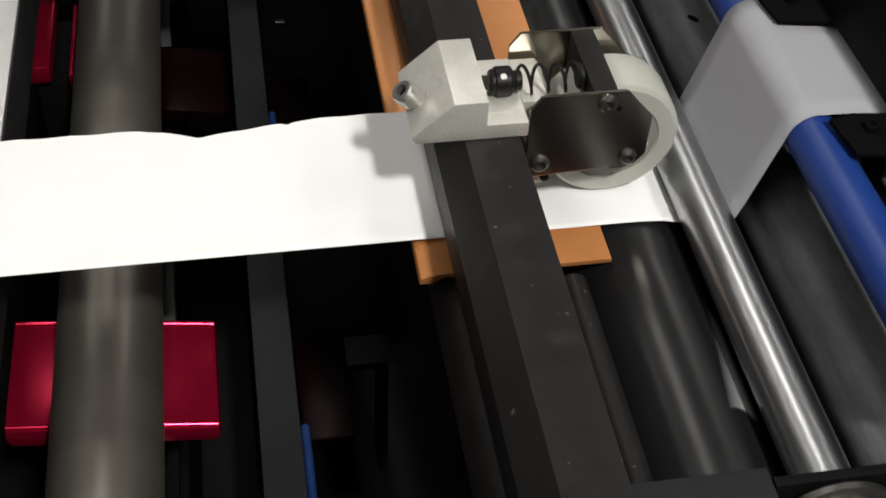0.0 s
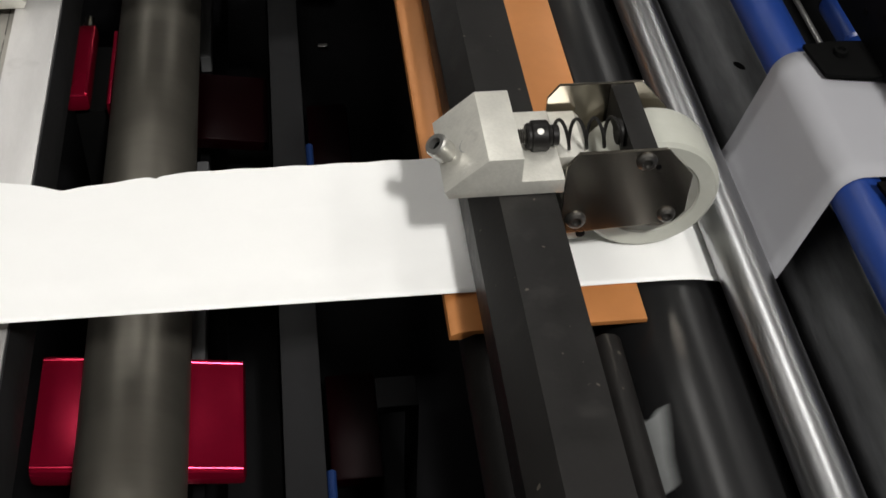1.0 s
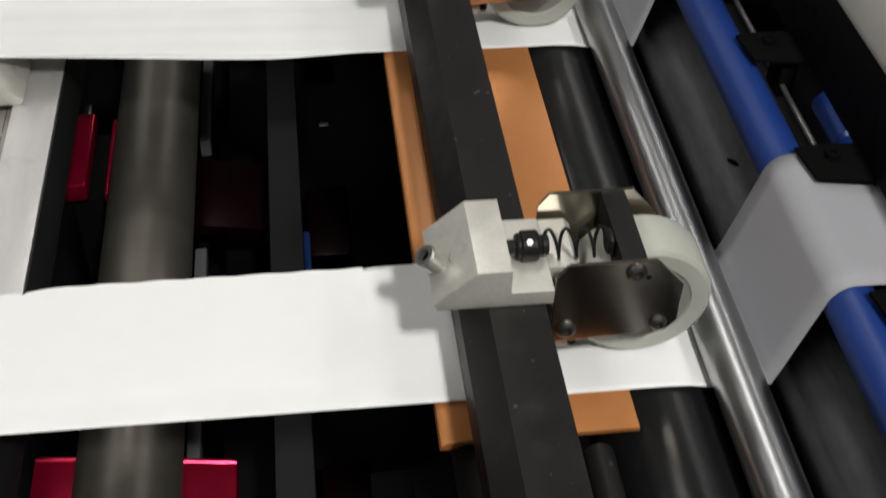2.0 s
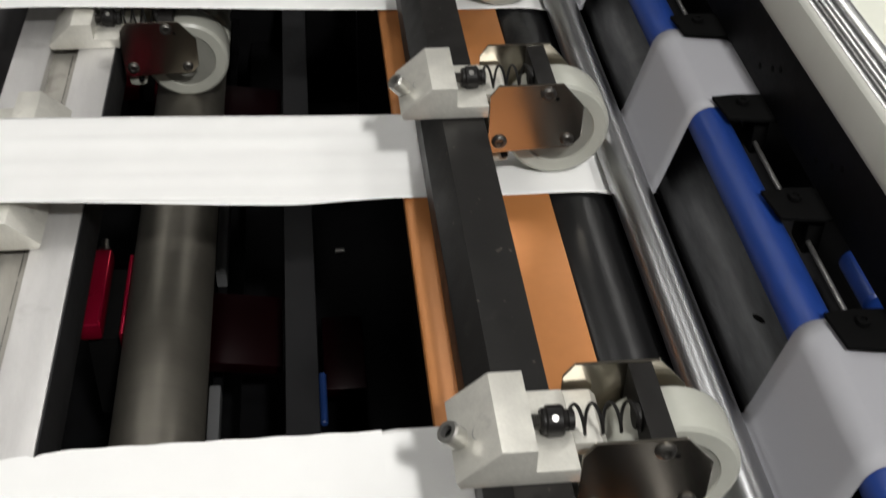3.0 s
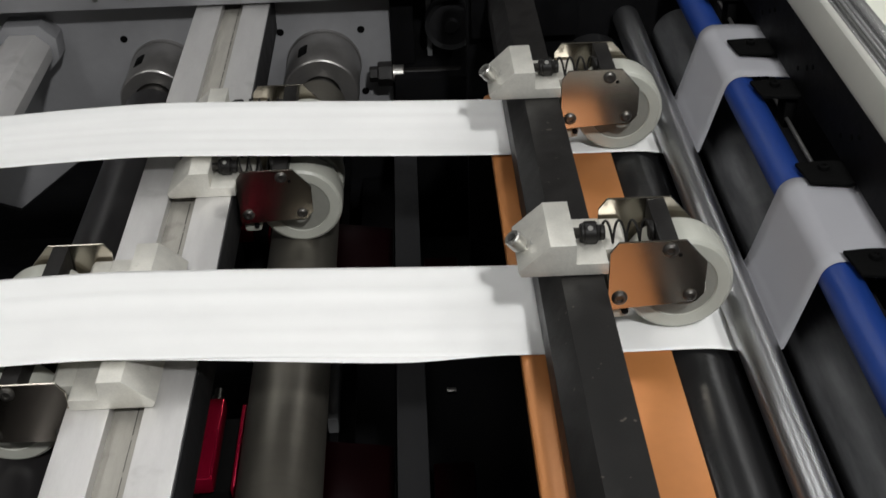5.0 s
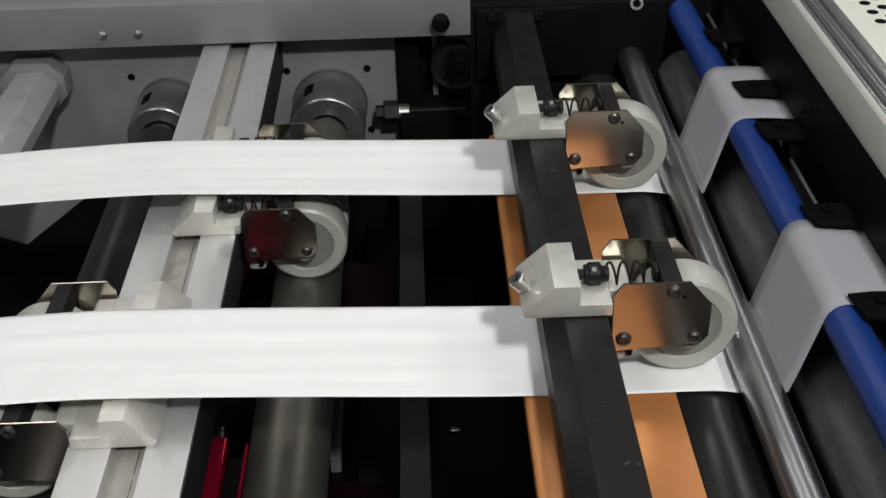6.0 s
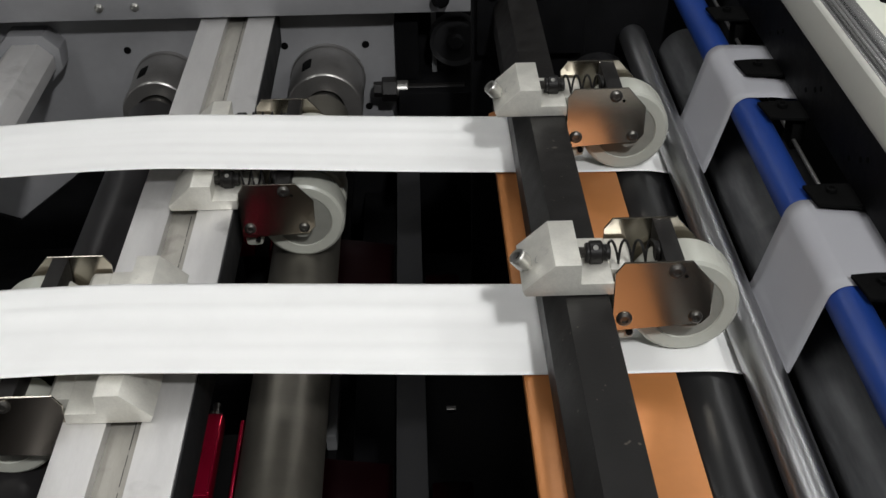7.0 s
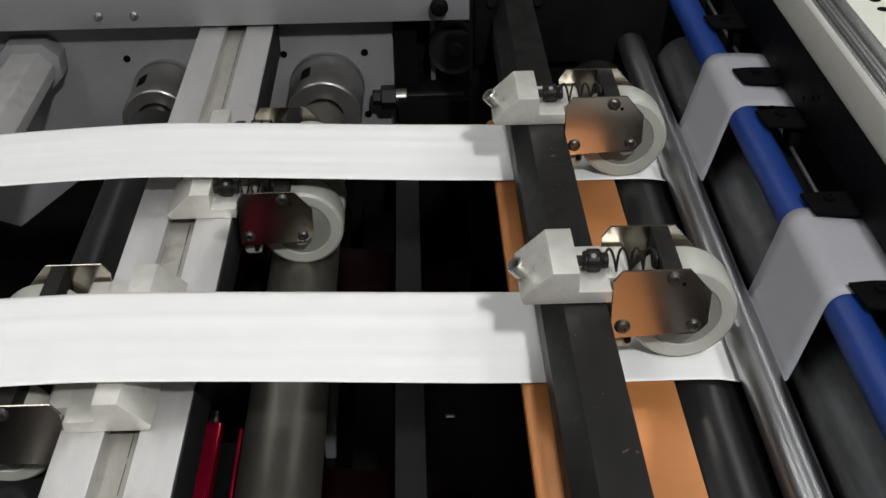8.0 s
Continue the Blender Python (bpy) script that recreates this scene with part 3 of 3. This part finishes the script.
def red_block(y):
    ob = empty("red_carriage", "glossy red anodised carriage under the steel roller", "carriage", pose(0, y, 0), "red carriages")
    part("carriage_cheek", box(-0.3190, -0.2965, 0.010, 0.124, -0.226, -0.2085, 0.0050), RED, ob, "glossy red cheek")
    # thin beads added so that the cheek's edges glint
    part("cheek_rim", rod(0.0016, 0, 0.0180, 0.0008, 12, along(-0.3170, 0.0125, -0.2092, 1, 0, 0)), RED, ob, "rounded rim of the cheek")
    part("cheek_rim", rod(0.0014, 0, 0.1060, 0.0008, 12, along(-0.2990, 0.0140, -0.2090, 0, 1, 0)), RED, ob, "rounded rim of the cheek")
    part("carriage_cheek", box(-0.2800, -0.2765, 0.000, 0.113, -0.232, -0.210, 0.001), RED, ob, "glossy red cheek")
    part("carriage_base", box(-0.314, -0.262, 0.02, 0.12, -0.330, -0.2325, 0.003), HOLE, ob, "black base")
    part("hose_fitting", lathe([(0.0045, 0), (0.006, 0.002), (0.006, 0.008), (0.004, 0.010), (0.004, 0.016), (0.0045, 0.018), (0, 0.02)], along(-0.306, 0.123, -0.217, 0, 1, 0.15), 16), DARK_SCREW, ob, "dark hose fitting")
    red_arm(ob, -0.284)
    return ob


dark_red = red_block(0.400)
copy_thing(dark_red, pose(0, 0.810, 0))
cross = empty("red_cross_plate", "glossy red anodised plate lying across under the roller", "plate")
part("plate_body", prism([(-0.3060, -0.2080), (-0.2500, -0.2150), (-0.1605, -0.2290), (-0.1605, -0.2440), (-0.3060, -0.2260)], 0.000, 0.1045, 0.0050), RED, cross)
# added beads that catch the lamp as bright lines on both edges
for ry in (0.0045, 0.0995):
    part("plate_rim", rod(0.0017, 0, 0.0555, 0.0008, 12, along(-0.3050, ry, -0.2082, 0.056, 0, -0.007)), RED, cross, "rounded rim of the plate")
    part("plate_rim", rod(0.0017, 0, 0.0900, 0.0008, 12, along(-0.2500, ry, -0.2152, 0.0895, 0, -0.014)), RED, cross, "rounded rim of the plate")
part("plate_foot", box(-0.27, -0.215, 0.02, 0.09, -0.330, -0.2465, 0.002), BLACK, cross, "black foot")
part("plate_wing", box(-0.100, -0.054, 0.105, 0.222, -0.412, -0.400, 0.003), SHADED_RED, cross, "blackish red anodised wing")
part("bracket_tab", prism([(-0.060, -0.300), (-0.026, -0.300), (-0.026, -0.4545), (-0.034, -0.4545), (-0.034, -0.308), (-0.060, -0.308)], 0.103, 0.134, 0.001), BLACK, pan, "small black bracket tab")

# ---------------- delivery side ----------------
TZ = 0.099
table = empty("delivery_table", "cream painted perforated table beside the machine", "table")
part("table_top", box(0.327, 0.93, YN - 0.3, 1.5, TZ - 0.018, TZ, 0.002), CREAM, table)
part("table_side", box(0.62, 0.65, YN - 0.3, 1.5, -0.9, TZ - 0.0185, 0.002), DARK, table)
for i in range(28):
    for j in range(6):
        part("table_hole", rod(0.0058, -0.0004, 0.0003, 0.0001, 18, pose(0.3575 + 0.0145 * j, 0.7495 + 0.025 * i + 0.0125 * (j % 2), TZ + 0.0002, 90)), HOLE, table, "dark round hole")
edge = empty("table_edge_profile", "grooved bright aluminium profile along the table edge", "profile")
for a, b, top in ((0.2960, 0.3005, -0.002), (0.3020, 0.3065, 0.003), (0.3085, 0.3130, 0.001), (0.3150, 0.3260, 0.0035)):
    part("rib", box(a, b, YN - 0.3, 1.5, TZ - 0.025, TZ + top, 0.0012), EXTRUSION, edge, "polished rib")
part("profile_base", box(0.2950, 0.3265, YN - 0.3, 1.5, TZ - 0.05, TZ - 0.010, 0.001), BLACK_BAR, edge)
cover = empty("cover_rail", "black folded cover rail with a cream top edge", "cover rail")
part("cover_face", box(0.2605, 0.2690, YN - 0.02, 1.049, 0.0305, TZ - 0.0052, 0.0015), BLACK, cover, "black face with small bolt holes")
part("cover_top", prism([(0.2602, TZ - 0.005), (0.2602, TZ), (0.2655, 0.1190), (0.2670, 0.1228), (0.2692, 0.1246), (0.2727, 0.1246), (0.2745, 0.1225), (0.2745, TZ - 0.005)], YN - 0.02, 1.49, 0.0006), COVER_CREAM, cover, "cream painted top edge with a rounded crest")
part("cover_floor", box(0.252, 0.60, YN, 1.049, -0.075, -0.062, 0.001), DARK, cover, "dark floor of the cover")
part("cover_back", box(0.40, 0.41, YN, 1.049, -0.061, 0.060, 0.001), BLACK, cover)
for k in range(9):
    for dy, hz in ((-0.05, 0.070), (-0.035, 0.062), (-0.01, 0.050)):
        part("face_hole", rod(0.0026, -0.0003, 0.0004, 0.0001, 12, along(0.2604, dy + 0.1335 * k, hz, -1, 0, 0)), HOLE, cover)
thing("thin_guide_rod", rod(0.0020, YN, 1.03, 0.0005, 16, pose(0.2505, 0, 0.006)), COLLAR, "thin steel rod running between the guide clips", "rod")


def guide_clip(y):
    ob = empty("guide_clip", "black guide clip reaching over the blue roller", "guide clip", pose(0, y, 0), "guide clips")
    b = bmesh.new()
    outline = [(0.2190, 0.016), (0.2235, -0.016), (0.2400, -0.019), (0.2600, -0.021), (0.2600, 0.017), (0.2380, 0.018)]
    lo = [b.verts.new((x, yy, 0.0305)) for x, yy in outline]
    hi = [b.verts.new((x, yy, 0.0335)) for x, yy in outline]
    b.faces.new(lo)
    b.faces.new(hi)
    for i in range(6):
        b.faces.new((lo[i], lo[(i + 1) % 6], hi[(i + 1) % 6], hi[i]))
    bmesh.ops.recalc_face_normals(b, faces=b.faces)
    bevelled(b, 0.0006)
    part("clip_plate", b, HOLE, ob)
    part("clip_screw", socket_screw(0.0046, 0.0040, 0.002, along(0.240, 0.004, 0.0335, 0, 0, 1)), HOLE, ob)
    part("clip_hanger", box(0.2475, 0.2595, -0.012, 0.012, -0.004, 0.0303, 0.001), HOLE, ob)
    return ob


CLIPS = (-0.035, 0.098, 0.230, 0.358, 0.493, 0.652, 0.748, 0.890)
first_clip = guide_clip(CLIPS[0])
for y in CLIPS[1:]:
    copy_thing(first_clip, pose(0, y, 0))

# ---------------- paper ----------------
def sheet(points, ys, lift, name, label, mat=PAPER):
    """A strip through points in x and z, over a row of y places, with a small uneven lift."""
    b = bmesh.new()
    grid = [[b.verts.new((x, y0, z + lift(x, v))) for v, y0 in ys(x)] for x, z in points]
    for p, q in zip(grid, grid[1:]):
        for i in range(len(p) - 1):
            b.faces.new((p[i], p[i + 1], q[i + 1], q[i]))
    ob = tagged(link(name, b, mat, angle=80), label, "paper web")
    solid = ob.modifiers.new("thickness", "SOLIDIFY")
    solid.thickness, solid.offset = 0.00035, 0
    return ob


def web_level(x):
    z = ZP
    if x < -0.02:
        z = ZP + 0.0045 * (1 - math.exp(-((x + 0.02) / 0.2) ** 2))
    if x < -0.38:
        z -= 0.09 * (-x - 0.38) ** 1.4
    return z


FLAT = 0.0015


def first_level(x):
    return ZP + FLAT * min(1, max(0, (0.045 - x) / 0.065))


def web_points(level):
    pts = []
    for k in range(13):                                  # under the chromed roller
        a = radians(45 - 95 * k / 12)
        pts.append((0.158 + 0.0166 * math.sin(a), -0.043 - 0.0166 * math.cos(a)))
    pts += [(0.140, -0.0523), (0.134, -0.0511), (0.128, -0.0503), (0.120, -0.0498), (0.112, ZP)]
    x = 0.105
    while x > -1.36:
        pts.append((x, level(x)))
        x -= 0.01
    return pts


def web(y_front, y_back, seed, trim=0.0, drift=0.0):
    def ys(x):
        n = 28
        back = y_back - trim * min(1, max(0, (-0.062 - x) / 0.025))
        return [(i / n, drift * min(0.36, max(-0.05, -x)) + y_front + (back - y_front) * i / n + 0.0012 * noise.noise((x * 3, seed, i / n * 0.4))) for i in range(n + 1)]

    def lift(x, v):
        if x > 0.09:
            return 0.0
        f = min(1, (0.09 - x) / 0.15)
        if trim:
            f *= max(0, 1 - v / 0.55)
        return f * (0.0015 * noise.noise((x * 1.4, v * 7.0, seed)) + 0.0008 * noise.noise((x * 3 + 5, v * 13, seed + 3)))
    return sheet(web_points(first_level if trim else web_level), ys, lift, "paper_web", "white paper web running under the pressure wheel")


STRIPS = [(-0.0085, 0.1125, 3.1, 0.0), (0.3678, 0.4930, 7.7, 0.033), (0.6900, 0.8140, 12.4, 0.050)]
for a, b, s, d in STRIPS:
    web(a, b, s, 0.0160 if a < 0 else 0.0, d)
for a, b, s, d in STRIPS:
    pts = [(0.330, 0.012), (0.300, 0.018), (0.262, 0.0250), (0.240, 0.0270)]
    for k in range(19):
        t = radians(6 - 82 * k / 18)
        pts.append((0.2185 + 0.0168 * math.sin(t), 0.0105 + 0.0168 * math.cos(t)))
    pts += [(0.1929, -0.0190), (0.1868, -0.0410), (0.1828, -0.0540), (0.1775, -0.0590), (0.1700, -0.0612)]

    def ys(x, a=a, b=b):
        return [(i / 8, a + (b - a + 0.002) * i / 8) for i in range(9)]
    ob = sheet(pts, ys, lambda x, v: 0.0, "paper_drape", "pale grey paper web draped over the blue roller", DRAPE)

# a notched edge strip that travels with the first web
def notch(x):
    u = x + 0.1545
    deep = 0.0115 * max(0, 1 - u / 0.092) ** 1.4 if u > 0 else 0.0115 * max(0, 1 + u / 0.042) ** 1.3
    return deep + 0.0022 * math.exp(-((x + 0.0955) / 0.0025) ** 2) + 0.0004 * math.sin(x * 190)


b = bmesh.new()
prev = None
for k in range(356):
    x = 0.125 - 0.0025 * k
    z = FLAT + 0.00035
    row = [b.verts.new((x, 0.070, z - 0.0002)), b.verts.new((x, 0.1157 - notch(x), z))]
    if prev:
        b.faces.new((prev[0], prev[1], row[1], row[0]))
    prev = row
torn = thing("torn_paper_edge", b, PAPER, "notched white paper edge travelling with the web", "paper edge", m=pose(0, 0, ZP))

# a wandering edge of the second web
b = bmesh.new()
prev = None
for k in range(41):
    u = k / 40
    x = -0.005 - 0.36 * u
    bulge = 0.0085 * math.exp(-((u - 0.33) / (0.16 if u < 0.33 else 0.40)) ** 2)
    row = [b.verts.new((x, 0.383 - 0.033 * x, web_level(x) - ZP)), b.verts.new((x, 0.3690 - 0.033 * x - bulge, web_level(x) - ZP))]
    if prev:
        b.faces.new((prev[0], prev[1], row[1], row[0]))
    prev = row
stray = thing("bulging_paper_edge", b, PAPER, "bulging edge of the white paper web", "paper edge", m=pose(0, 0, ZP - 0.0005))


# ---------------- movement ----------------
def motions():
    speed = 0.107
    steps = [0.4 * i for i in range(21)]

    def spin(ob, rate, x, y, z, start=0.0):
        walk(ob, [(t, pose(x, y, z, 0, start + rate * t, 0)) for t in steps])

    # the feed roller turns more than twice a second
    turned = [(0.0, -127.0), (0.5, 331.0), (1.0, 665.0), (8.0, 6195.0)]
    rows = []
    for i in range(121):
        t = i / 15
        k = max(n for n in range(3) if turned[n][0] <= t)
        (ta, a), (tb, b) = turned[k], turned[k + 1]
        rows.append((t, pose(0.115, 0, -0.0940, 0, a + (b - a) * (t - ta) / (tb - ta), 0)))
    walk(feed_roller, rows)
    spin(chrome_rod, 150.0, 0.158, 0, -0.043)
    spin(steel_a, -163.0, -0.2320, 0, ROLL_Z - 0.0345)
    spin(steel_b, -163.0, -0.452, 0, ROLL_Z - 0.0375)
    for h in holders:
        for p in h.children:
            if p.name.startswith("pressure_wheel"):
                at = p.matrix_basis.translation.copy()
                spin(p, 130.0, at.x, at.y, at.z)
    walk(torn, [(t, pose(-speed * min(t, 1.75), -0.0040 * min(1, max(0, t - 0.8) / 1.4), ZP)) for t in (0, 0.4, 0.8, 1.2, 1.6, 1.75, 2.2, 8.0)])
    walk(stray, [(0, pose(0, 0, ZP - 0.0005)), (5.2, pose(0, 0, ZP - 0.0005)), (6.2, pose(0, 0.011, ZP - 0.0005)), (8.0, pose(0, 0.011, ZP - 0.0005))])


motions()
